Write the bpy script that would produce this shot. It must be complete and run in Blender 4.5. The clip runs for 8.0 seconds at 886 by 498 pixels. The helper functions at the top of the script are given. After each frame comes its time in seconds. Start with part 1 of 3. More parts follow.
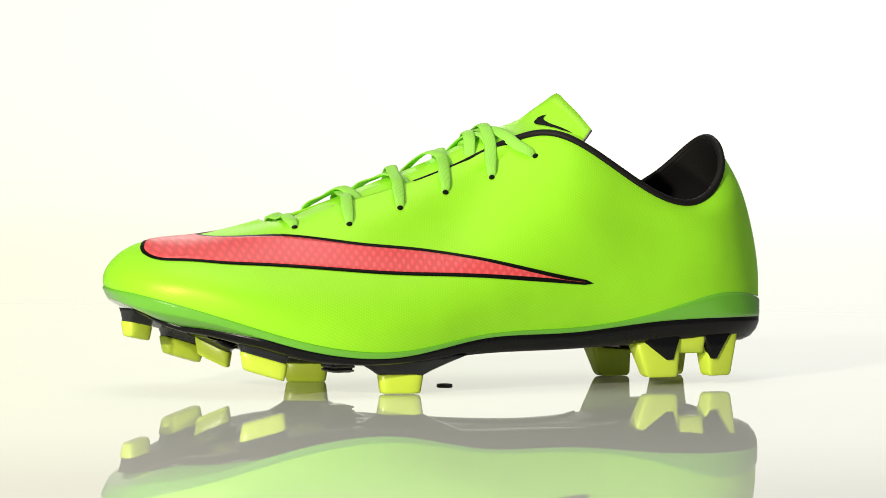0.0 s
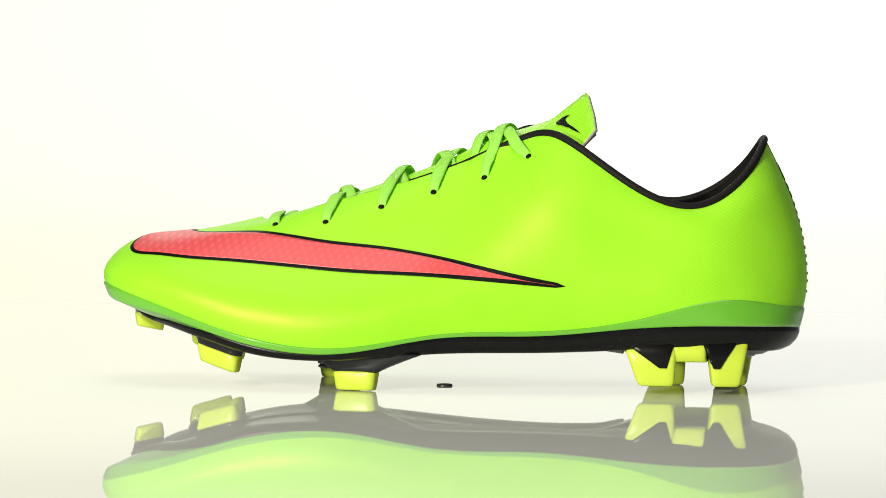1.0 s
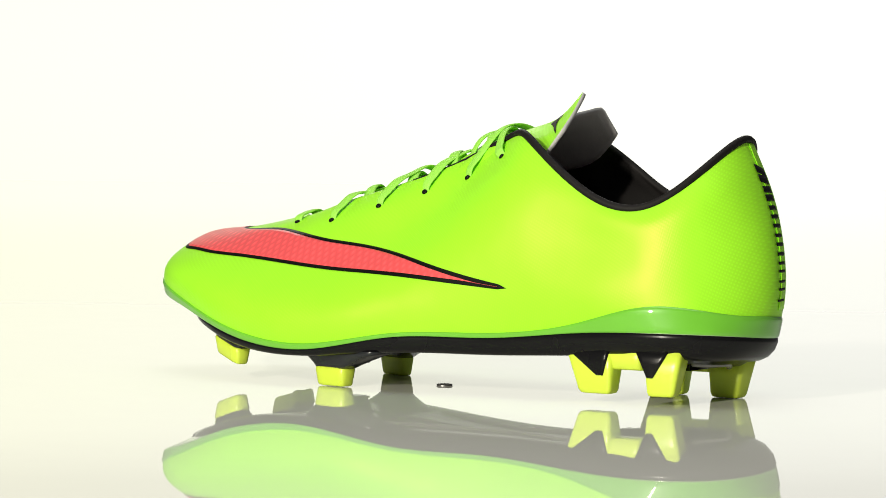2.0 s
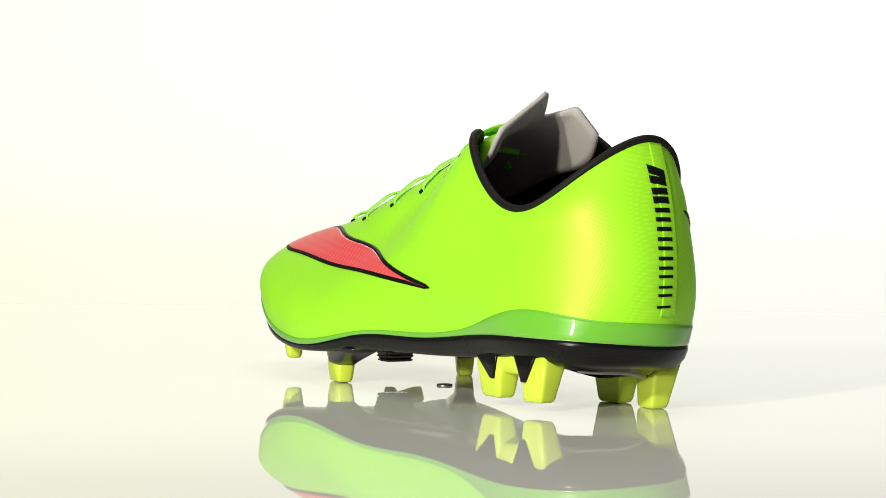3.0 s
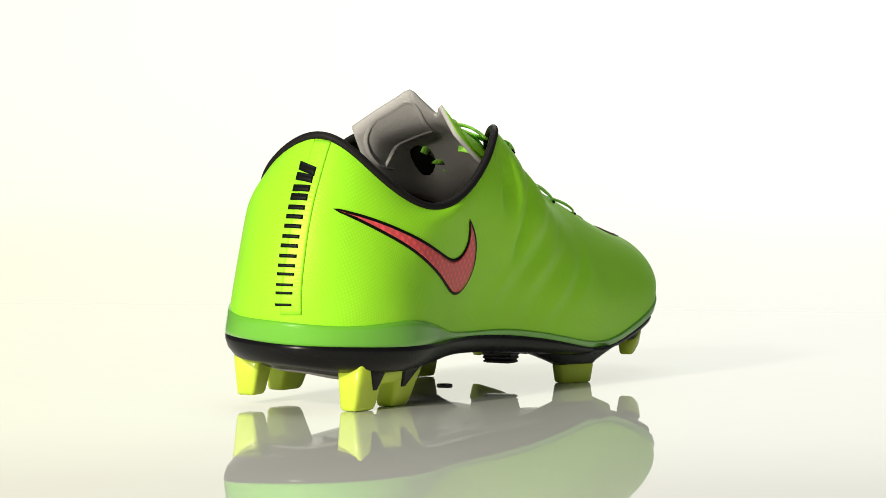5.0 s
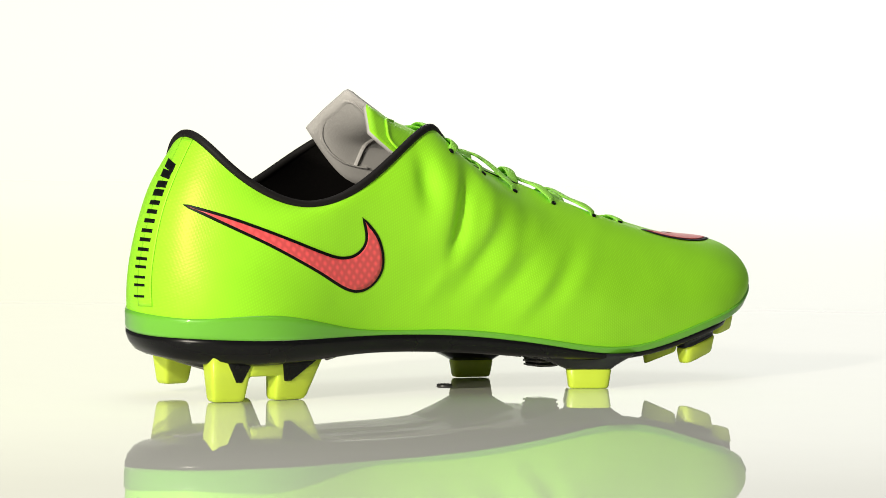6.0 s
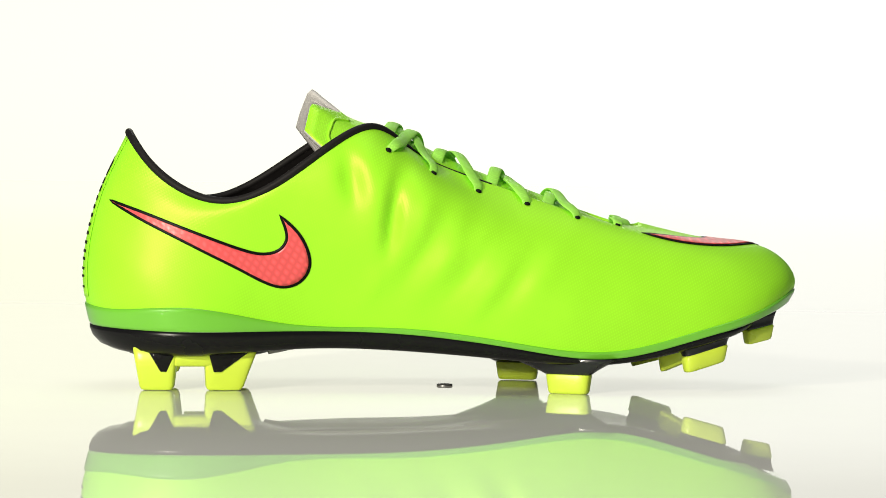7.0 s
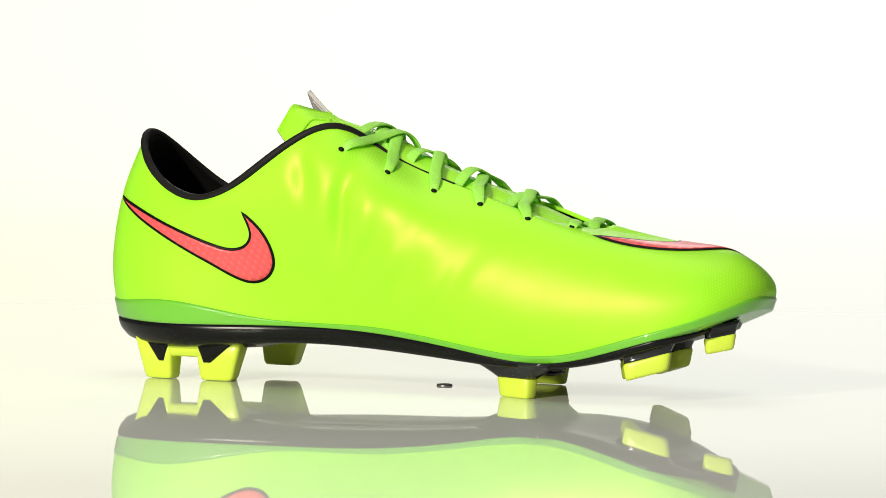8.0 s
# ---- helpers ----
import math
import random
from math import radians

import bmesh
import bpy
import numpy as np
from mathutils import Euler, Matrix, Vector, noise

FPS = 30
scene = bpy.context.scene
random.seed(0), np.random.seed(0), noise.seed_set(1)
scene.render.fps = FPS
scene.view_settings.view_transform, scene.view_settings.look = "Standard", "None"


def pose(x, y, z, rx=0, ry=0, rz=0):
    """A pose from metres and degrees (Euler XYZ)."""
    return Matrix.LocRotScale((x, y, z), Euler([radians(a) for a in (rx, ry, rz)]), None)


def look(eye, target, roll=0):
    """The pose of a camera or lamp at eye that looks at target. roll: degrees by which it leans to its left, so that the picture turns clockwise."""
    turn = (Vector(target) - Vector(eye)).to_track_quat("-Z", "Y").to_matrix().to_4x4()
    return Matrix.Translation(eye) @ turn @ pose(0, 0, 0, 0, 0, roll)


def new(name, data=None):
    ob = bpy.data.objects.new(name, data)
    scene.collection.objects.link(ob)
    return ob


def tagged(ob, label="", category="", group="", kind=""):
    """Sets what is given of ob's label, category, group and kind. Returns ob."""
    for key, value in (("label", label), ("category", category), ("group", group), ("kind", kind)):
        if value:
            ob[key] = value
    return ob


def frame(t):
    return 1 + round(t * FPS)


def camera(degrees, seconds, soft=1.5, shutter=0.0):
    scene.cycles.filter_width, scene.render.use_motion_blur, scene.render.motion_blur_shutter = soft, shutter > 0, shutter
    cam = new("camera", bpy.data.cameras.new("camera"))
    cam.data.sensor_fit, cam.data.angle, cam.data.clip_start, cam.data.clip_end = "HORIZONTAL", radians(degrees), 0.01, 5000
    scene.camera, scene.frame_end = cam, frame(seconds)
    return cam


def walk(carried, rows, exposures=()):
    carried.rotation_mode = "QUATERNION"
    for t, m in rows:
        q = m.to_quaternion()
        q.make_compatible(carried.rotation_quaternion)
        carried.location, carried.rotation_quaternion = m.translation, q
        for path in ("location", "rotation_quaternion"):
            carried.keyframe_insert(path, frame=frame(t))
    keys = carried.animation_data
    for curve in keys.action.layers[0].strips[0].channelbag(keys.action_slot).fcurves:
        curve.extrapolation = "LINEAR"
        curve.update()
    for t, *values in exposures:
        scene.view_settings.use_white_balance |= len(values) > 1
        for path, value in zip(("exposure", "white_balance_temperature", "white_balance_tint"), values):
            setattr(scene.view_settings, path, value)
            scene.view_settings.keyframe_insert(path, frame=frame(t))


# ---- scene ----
from mathutils.bvhtree import BVHTree

# A football boot on a glossy white turntable top in a white photo studio.
# Boot space: millimetres turned to metres, x to the toe, y to the boot's left, z up, origin on the turntable's axis.
cam = camera(16.07, 8.0, soft=0.9)
EYE = Vector((0.0, -1.26365, 0.10658))
AIM = Vector((-0.00128, 0.03528, 0.05378))
CAM_POSE = look(EYE, AIM, 0.635)
walk(cam, [(0.0, CAM_POSE), (8.0, CAM_POSE)])

# ---------------------------------------------------------------- light
world = bpy.data.worlds.new("studio")
scene.world = world
world.use_nodes = True
world.node_tree.nodes["Background"].inputs["Color"].default_value = (1.0, 1.0, 0.97, 1)
world.node_tree.nodes["Background"].inputs["Strength"].default_value = 0.12


def area_lamp(name, eye, target, size, power, color=(1, 1, 1)):
    data = bpy.data.lights.new(name, "AREA")
    data.shape, data.size, data.energy, data.color = "DISK", size, power, color
    ob = new(name, data)
    ob.matrix_world = look(eye, target)
    return ob


area_lamp("key_lamp", (-0.80, -1.40, 0.66), (0, 0, 0.06), 0.07, 20, (1.0, 0.94, 0.79))
area_lamp("low_key_lamp", (-0.86, -1.50, 0.30), (0, 0, 0.06), 0.07, 12.5, (1.0, 0.94, 0.79))
# unseen fill added overhead to brighten the floor and upper faces
area_lamp("overhead_fill", (0.0, 0.1, 1.5), (0, 0.1, 0), 1.1, 6.5, (1.0, 1.0, 0.97))
# added fill, unseen, that lifts the far floor to the backdrop's brightness
area_lamp("far_floor_fill", (0.0, 3.0, 1.7), (0, 3.1, 0), 1.6, 26, (1.0, 1.0, 0.97))

# ---------------------------------------------------------------- materials


def shader(name, color, rough=0.5, metal=0.0, coat=0.0, spec=0.5, tint=(1, 1, 1)):
    m = bpy.data.materials.new(name)
    m.use_nodes = True
    b = m.node_tree.nodes["Principled BSDF"]
    b.inputs["Base Color"].default_value = (*color, 1)
    b.inputs["Roughness"].default_value = rough
    b.inputs["Metallic"].default_value = metal
    b.inputs["Coat Weight"].default_value = coat
    b.inputs["Specular IOR Level"].default_value = spec
    b.inputs["Specular Tint"].default_value = (*tint, 1)
    return m


def relief(m, kind, scale, strength, distance, turn=(0, 0, 0), rough=(0.0, 0.0), tone=0.0, swell=0.0, weave=0.0):
    """Fine relief on a material: waves (a woven or ribbed face) or noise, with uneven gloss and a slight drift of colour."""
    nt = m.node_tree
    b = nt.nodes["Principled BSDF"]
    coord = nt.nodes.new("ShaderNodeTexCoord")
    place = nt.nodes.new("ShaderNodeMapping")
    place.inputs["Rotation"].default_value = [radians(q) for q in turn]
    nt.links.new(coord.outputs["Object"], place.inputs["Vector"])
    if kind in ("waves", "twill"):
        tex = nt.nodes.new("ShaderNodeTexWave")
        tex.inputs["Scale"].default_value = scale
        tex.inputs["Distortion"].default_value = 1.2
        tex.inputs["Detail"].default_value = 1.0
        tex.inputs["Detail Scale"].default_value = 0.6
    else:
        tex = nt.nodes.new("ShaderNodeTexNoise")
        tex.inputs["Scale"].default_value = scale
        tex.inputs["Detail"].default_value = 6.0
    nt.links.new(place.outputs[0], tex.inputs["Vector"])
    height = tex.outputs["Fac"]
    if kind == "twill":
        cross = nt.nodes.new("ShaderNodeTexWave")
        cross.inputs["Scale"].default_value = scale * 0.8
        cross.inputs["Distortion"].default_value = 0.6
        again = nt.nodes.new("ShaderNodeMapping")
        again.inputs["Rotation"].default_value = [radians(q) for q in (turn[0], turn[1] - 76, turn[2])]
        nt.links.new(coord.outputs["Object"], again.inputs["Vector"])
        nt.links.new(again.outputs[0], cross.inputs["Vector"])
        both = nt.nodes.new("ShaderNodeMath")
        both.operation = "MULTIPLY"
        nt.links.new(tex.outputs["Fac"], both.inputs[0])
        nt.links.new(cross.outputs["Fac"], both.inputs[1])
        height = both.outputs[0]
    if weave:
        # the pits of the weave are a little darker than its threads
        pit = nt.nodes.new("ShaderNodeMapRange")
        pit.inputs["To Min"].default_value, pit.inputs["To Max"].default_value = 1 - weave, 1 + weave * 0.5
        nt.links.new(height, pit.inputs["Value"])
    bump = nt.nodes.new("ShaderNodeBump")
    bump.inputs["Strength"].default_value, bump.inputs["Distance"].default_value = strength, distance
    nt.links.new(height, bump.inputs["Height"])
    nt.links.new(bump.outputs[0], b.inputs["Normal"])
    if swell:
        # soft unevenness of the stretched skin
        soft = nt.nodes.new("ShaderNodeTexNoise")
        soft.inputs["Scale"].default_value, soft.inputs["Detail"].default_value = 38.0, 1.5
        nt.links.new(coord.outputs["Object"], soft.inputs["Vector"])
        wide = nt.nodes.new("ShaderNodeBump")
        wide.inputs["Strength"].default_value, wide.inputs["Distance"].default_value = 0.6, swell
        nt.links.new(soft.outputs["Fac"], wide.inputs["Height"])
        nt.links.new(wide.outputs[0], bump.inputs["Normal"])
    broad = nt.nodes.new("ShaderNodeTexNoise")
    broad.inputs["Scale"].default_value, broad.inputs["Detail"].default_value = 45.0, 4.0
    nt.links.new(coord.outputs["Object"], broad.inputs["Vector"])
    if rough[1]:
        span = nt.nodes.new("ShaderNodeMapRange")
        span.inputs["To Min"].default_value, span.inputs["To Max"].default_value = rough
        nt.links.new(broad.outputs["Fac"], span.inputs["Value"])
        nt.links.new(span.outputs[0], b.inputs["Roughness"])
    if tone:
        hue = nt.nodes.new("ShaderNodeHueSaturation")
        hue.inputs["Color"].default_value = b.inputs["Base Color"].default_value
        span = nt.nodes.new("ShaderNodeMapRange")
        span.inputs["To Min"].default_value, span.inputs["To Max"].default_value = 1 - tone, 1 + tone
        nt.links.new(broad.outputs["Fac"], span.inputs["Value"])
        value = span.outputs[0]
        if weave:
            times = nt.nodes.new("ShaderNodeMath")
            times.operation = "MULTIPLY"
            nt.links.new(value, times.inputs[0])
            nt.links.new(pit.outputs[0], times.inputs[1])
            value = times.outputs[0]
        nt.links.new(value, hue.inputs["Value"])
        nt.links.new(hue.outputs[0], b.inputs["Base Color"])
    return m


GREEN = relief(shader("green_synthetic", (0.362, 0.91, 0.029), 0.38, spec=0.85, tint=(1.0, 0.93, 0.25)), "twill", 330, 0.16, 0.00022, (0, 14, 0), (0.36, 0.50), 0.05, 0.0014, 0.065)
BAND = relief(shader("green_rand", (0.16, 0.52, 0.035), 0.3, coat=1.0, spec=0.25), "noise", 200, 0.02, 0.0002, rough=(0.28, 0.42), tone=0.08)
BLACK = relief(shader("black_plate", (0.006, 0.006, 0.007), 0.3, spec=0.2), "noise", 300, 0.1, 0.0003, rough=(0.16, 0.34))
RIBGREY = relief(shader("grey_plastic", (0.26, 0.25, 0.25), 0.25), "noise", 400, 0.1, 0.0002)
# clear plate lip, with its edge highlight put into the pale colour
LIP = relief(shader("pale_lip_highlight", (0.30, 0.46, 0.22), 0.2), "noise", 300, 0.05, 0.0002)
SMOKE = relief(shader("smoked_plastic", (0.018, 0.020, 0.023), 0.14, spec=0.45), "noise", 260, 0.12, 0.0004, rough=(0.1, 0.25))
LINING = relief(shader("black_lining", (0.008, 0.007, 0.007), 0.55, spec=0.2), "noise", 700, 0.3, 0.0003, (0, 30, 40), (0.5, 0.75))
INSOLE = relief(shader("dark_insole", (0.05, 0.018, 0.018), 0.8), "noise", 500, 0.4, 0.0004)
YELLOW = relief(shader("yellow_stud", (0.66, 0.84, 0.07), 0.26), "noise", 350, 0.08, 0.0003, rough=(0.2, 0.4), tone=0.06)
PINK = relief(shader("pink_print", (0.95, 0.11, 0.12), 0.3), "twill", 130, 0.14, 0.0004, (0, 50, 0), (0.22, 0.42), 0.06, 0.0, 0.22)
INK = relief(shader("black_print", (0.004, 0.005, 0.004), 0.45, spec=0.12), "noise", 500, 0.1, 0.0002)
LACE = relief(shader("green_lace", (0.36, 0.85, 0.09), 0.62), "twill", 560, 0.3, 0.0004, (0, 20, 60), (0.5, 0.7), 0.08, 0.0, 0.12)
GREY = relief(shader("grey_mesh_lining", (0.49, 0.475, 0.47), 0.65), "noise", 1100, 0.25, 0.0004, tone=0.06)
STEEL = relief(shader("dull_steel", (0.18, 0.18, 0.18), 0.4, metal=0.8), "noise", 600, 0.2, 0.0002)
WHITE_TOP = relief(shader("white_acrylic", (0.86, 0.86, 0.83), 0.015), "noise", 9, 0.002, 0.0004, rough=(0.008, 0.022), tone=0.012)

# backdrop's lighting painted as emission, the curve dimming it higher up
GLOW = bpy.data.materials.new("white_glow_falloff")
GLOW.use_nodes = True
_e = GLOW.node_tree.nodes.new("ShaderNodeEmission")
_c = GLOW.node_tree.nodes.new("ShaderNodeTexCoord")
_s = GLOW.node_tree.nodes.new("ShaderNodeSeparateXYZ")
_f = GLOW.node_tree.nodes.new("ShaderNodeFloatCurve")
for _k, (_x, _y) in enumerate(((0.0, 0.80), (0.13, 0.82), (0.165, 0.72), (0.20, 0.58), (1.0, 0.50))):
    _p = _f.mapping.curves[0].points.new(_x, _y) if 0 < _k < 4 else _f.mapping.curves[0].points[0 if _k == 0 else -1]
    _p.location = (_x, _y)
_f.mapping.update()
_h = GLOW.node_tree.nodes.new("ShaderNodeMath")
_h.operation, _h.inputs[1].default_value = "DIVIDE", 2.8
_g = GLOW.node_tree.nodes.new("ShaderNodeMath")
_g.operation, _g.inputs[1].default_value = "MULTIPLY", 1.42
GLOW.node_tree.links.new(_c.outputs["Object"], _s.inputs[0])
# uneven lighting put in as blue rising from left to right
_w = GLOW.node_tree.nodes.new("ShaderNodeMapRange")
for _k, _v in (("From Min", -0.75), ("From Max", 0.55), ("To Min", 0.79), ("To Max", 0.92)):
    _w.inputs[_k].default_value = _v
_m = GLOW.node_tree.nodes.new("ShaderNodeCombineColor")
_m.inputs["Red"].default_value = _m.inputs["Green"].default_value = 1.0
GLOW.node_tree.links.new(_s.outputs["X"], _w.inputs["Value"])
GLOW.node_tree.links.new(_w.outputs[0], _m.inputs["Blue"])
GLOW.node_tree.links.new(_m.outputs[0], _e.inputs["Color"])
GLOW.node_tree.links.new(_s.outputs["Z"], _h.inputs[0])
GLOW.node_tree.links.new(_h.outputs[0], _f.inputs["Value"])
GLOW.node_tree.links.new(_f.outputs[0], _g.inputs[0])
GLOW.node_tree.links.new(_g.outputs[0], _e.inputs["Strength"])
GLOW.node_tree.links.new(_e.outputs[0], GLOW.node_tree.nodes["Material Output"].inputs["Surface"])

# ---------------------------------------------------------------- mesh helpers


def mesh_of(name, verts, faces, smooth=True):
    me = bpy.data.meshes.new(name)
    me.from_pydata([tuple(v) for v in verts], [], faces)
    bm = bmesh.new()
    bm.from_mesh(me)
    bmesh.ops.recalc_face_normals(bm, faces=bm.faces)
    bm.to_mesh(me)
    bm.free()
    for p in me.polygons:
        p.use_smooth = smooth
    return me


def part(name, me, material, parent=None, label=""):
    ob = new(name, me)
    for m in material if isinstance(material, (list, tuple)) else [material]:
        me.materials.append(m)
    if parent:
        ob.parent = parent
    if label:
        ob["label"] = label
    return ob


def mm(p):
    return Vector((p[0] / 1000, p[1] / 1000, p[2] / 1000))


# ---------------------------------------------------------------- studio
me = mesh_of("floor", [(-1.5, -1.9, 0), (1.5, -1.9, 0), (1.5, 4.2, 0), (-1.5, 4.2, 0)], [(0, 1, 2, 3)])
floor = tagged(part("floor", me, WHITE_TOP), "glossy white acrylic table top mirroring the boot", "floor", kind="structure")
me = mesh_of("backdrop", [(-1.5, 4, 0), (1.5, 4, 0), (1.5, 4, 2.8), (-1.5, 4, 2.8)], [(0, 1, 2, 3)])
tagged(part("backdrop", me, GLOW), "plain white studio backdrop, its lighting and falloff painted as glow", "backdrop", kind="structure")

# ---------------------------------------------------------------- the boot's form
# Five loops round the boot, from the plate's edge to the collar and throat: heel, left side, toe, right side.
LOOP_SOLE = ((-142, -5.1, 25.5), (-137.5, 13.5, 26.7), (-112.9, 30.2, 27.6), (-78.2, 30.8, 26.4), (-39.7, 32.9, 22.9), (0.6, 37.8, 21.7), (40.6, 42.2, 15.2), (80.1, 38.4, 19.5), (111.9, 26.5, 29), (132.1, 11.7, 33.5),
             (137, -5.6, 35.9), (134.1, -23.1, 35.3), (120.1, -37.6, 29.8), (94.4, -44, 21.8), (65.9, -43, 14.8), (25.7, -41.7, 17.9), (-19.7, -35.5, 23.2), (-65, -36.1, 24.1), (-105.1, -41.4, 23.8), (-132.4, -28, 24.6))
LOOP_SIDE = ((-144.9, -4.6, 43), (-138, 11.8, 42.6), (-112.1, 29.5, 43.5), (-78.1, 33.5, 41.5), (-39.9, 34.7, 39.4), (0.3, 39, 35.3), (42.3, 44.3, 27.2), (82.1, 39.7, 31.9), (113.9, 27.4, 40.4), (132.8, 11.9, 43.4),
             (140.2, -6.2, 43.6), (137, -23, 43.6), (124, -36.7, 40.5), (96.5, -44.6, 38.3), (68, -47.4, 34.2), (25.2, -47.9, 38.1), (-19.9, -42.1, 43.1), (-65, -39.4, 42.1), (-105, -42.6, 43.2), (-133.9, -30.9, 43.1))
LOOP_HIGH = ((-139.4, -7.3, 74.5), (-134.1, 7.9, 73.3), (-111.1, 26, 63.8), (-78.4, 28.9, 62.5), (-43.5, 29.8, 73), (-3.9, 23.3, 61.7), (38.9, 25.4, 52.4), (77.9, 22.4, 51.4), (107.3, 14.2, 53.6), (124, 3.1, 54.4),
             (130.6, -7.1, 55.1), (129.3, -17.7, 55.7), (116.2, -30.5, 53.6), (90, -39.2, 52.3), (59.9, -42.9, 54.3), (18, -45.3, 63.3), (-25, -50.1, 76.3), (-66.1, -46.4, 70.4), (-106.2, -42.2, 64.6), (-132.3, -27.9, 72.8))
LOOP_TOP = ((-133.6, -9.8, 88.5), (-129.3, 7.6, 84.1), (-108.4, 25.2, 70.2), (-78.1, 27.5, 72.9), (-46.9, 24, 87), (-14.5, 11.4, 81.1), (27.9, 12.4, 70.1), (66.4, 9.3, 63.2), (90.3, 2.4, 61.4), (101.9, -5.6, 61),
            (104.8, -9.7, 61), (104.4, -14.2, 60.7), (95, -24.3, 60.9), (72.9, -33.1, 62.7), (43.3, -35.9, 68.6), (4.2, -37.3, 79.7), (-29.3, -46.8, 90.9), (-64.5, -47.6, 79.8), (-101, -43.3, 70.8), (-126.5, -30.1, 82.2))
LOOP_EDGE = ((-127.3, -12.3, 101.3), (-123.1, 6.1, 92.6), (-103.2, 22.1, 75.5), (-76.3, 24.2, 81.7), (-49, 15.9, 99.9), (-29, 1.8, 99.9), (10.2, 1, 84.5), (48.4, 0.7, 73.3), (67.5, -4.9, 67.2), (74.6, -9.4, 66.4),
             (76.2, -12.6, 67.1), (75.1, -16.2, 66.1), (68.7, -21.3, 66.2), (50.4, -28.8, 70.6), (22.2, -28.2, 80), (-13.6, -26.1, 93.6), (-34.3, -38.3, 104.5), (-61.6, -46.7, 88.3), (-92.7, -42.3, 75.3), (-118.1, -32.6, 88.6))


def spline(knots, values, at, closed=False):
    """Cubic spline through values at knots, read at the places at; closed: the last knot is the first again."""
    k, v, at = np.asarray(knots, float), np.asarray(values, float), np.asarray(at, float)
    if v.ndim == 1:
        v = v[:, None]
    n = len(k) - 1
    h, d = np.diff(k), np.diff(v, axis=0) / np.diff(k)[:, None]
    m = n if closed else n + 1
    a, b = np.zeros((m, m)), np.zeros((m, v.shape[1]))
    for i in range(m):
        if closed or 0 < i < n:
            hp, hn = h[(i - 1) % n], h[i % n]
            a[i, (i - 1) % m] += hp
            a[i, i] += 2 * (hp + hn)
            a[i, (i + 1) % m] += hn
            b[i] = 6 * (d[i % n] - d[(i - 1) % n])
        else:
            a[i, i] = 1
    c = np.linalg.solve(a, b)
    if closed:
        c = np.vstack([c, c[:1]])
    j = np.clip(np.searchsorted(k, at, side="right") - 1, 0, n - 1)
    x, hh = (at - k[j])[:, None], h[j][:, None]
    return v[j] + x * (d[j] - hh * (2 * c[j] + c[j + 1]) / 6) + x ** 2 * c[j] / 2 + x ** 3 * (c[j + 1] - c[j]) / (6 * hh)


_loops = [np.array(l, float) for l in (LOOP_SOLE, LOOP_SIDE, LOOP_HIGH, LOOP_TOP, LOOP_EDGE)]
_step = np.linalg.norm(np.diff(np.vstack([_loops[1], _loops[1][:1]]), axis=0), axis=1)
ROUND = np.concatenate([[0], np.cumsum(_step)]) / _step.sum()
NU, NS = 360, 46


def loop_at(loop, us):
    return spline(ROUND, np.vstack([loop, loop[:1]]), np.asarray(us) % 1.0, True)


def skin(us, ns=NS):
    """Points of the upper, one row of ns from the sole to the edge for each place u round the boot."""
    rings = [loop_at(l, us) for l in _loops]
    out = np.zeros((len(us), ns, 3))
    for i in range(len(us)):
        p = np.array([r[i] for r in rings])
        k = np.concatenate([[0], np.cumsum(np.sqrt(np.linalg.norm(np.diff(p, axis=0), axis=1)) ** 1.6)])
        out[i] = spline(k / k[-1], p, np.linspace(0, 1, ns))
    return out


SKIN = skin(np.arange(NU) / NU)
# creases pressed into the right quarter: x, z, half length, half width, lean, depth (mm)
for cx, cz, hl, hw, lean, deep in ((-25, 69, 14, 3.0, 0.10, 3.6), (-33, 72, 14, 6, 0.05, -1.0), (-41, 83, 9, 4.5, -0.15, 2.8), (-35, 92, 7, 5, -0.2, -0.6), (-20, 84, 8, 4, 0.1, 1.4), (-13, 55, 11, 3.6, 0.6, 1.5),
                                   (-5, 50, 10, 3.6, 0.7, -1.2), (4, 47, 11, 3.8, 0.7, 1.2), (13, 40, 11, 4.2, 0.7, -1.0), (23, 44, 12, 4.6, 0.6, 0.8), (33, 45, 12, 5, 0.6, -0.6), (-13, 70, 9, 4, 0.3, -1.2),
                                   (-28, 48, 9, 4, 0.5, -0.9), (6, 64, 9, 4.5, 0.4, 0.8)):
    dz, dx = SKIN[..., 2] - cz, SKIN[..., 0] - cx
    dx = dx - lean * dz
    SKIN[..., 1] += np.where(SKIN[..., 1] < -25, deep * np.exp(-(dx / hw) ** 2 - (dz / hl) ** 2), 0)


def sheet_of(rows, closed=True):
    n, m = rows.shape[:2]
    faces = [(i * m + j, ((i + 1) % n) * m + j, ((i + 1) % n) * m + j + 1, i * m + j + 1) for i in range(n if closed else n - 1) for j in range(m - 1)]
    return rows.reshape(-1, 3) / 1000, faces


boot = tagged(new("football_boot"), "lime green football boot with pink check mark and yellow studs", "football boot")

verts, faces = sheet_of(SKIN)
upper = part("upper", mesh_of("upper", verts, faces), [GREEN, LINING], boot)
mod = upper.modifiers.new("thickness", "SOLIDIFY")
mod.thickness, mod.offset, mod.material_offset, mod.material_offset_rim = 0.0016, -1, 1, 0


SHELL = BVHTree.FromPolygons([Vector(v) for v in verts], faces)


def lay(p, off):
    """The place on the upper nearest to p (mm), lifted off millimetres from it; in metres, with the normal."""
    q, n, _, _ = SHELL.find_nearest(mm(p))
    c = mm((max(-100, min(95, p[0])), -8, 45))
    n = n if n.dot(q - c) > 0 else -n
    return q + n * off / 1000, n


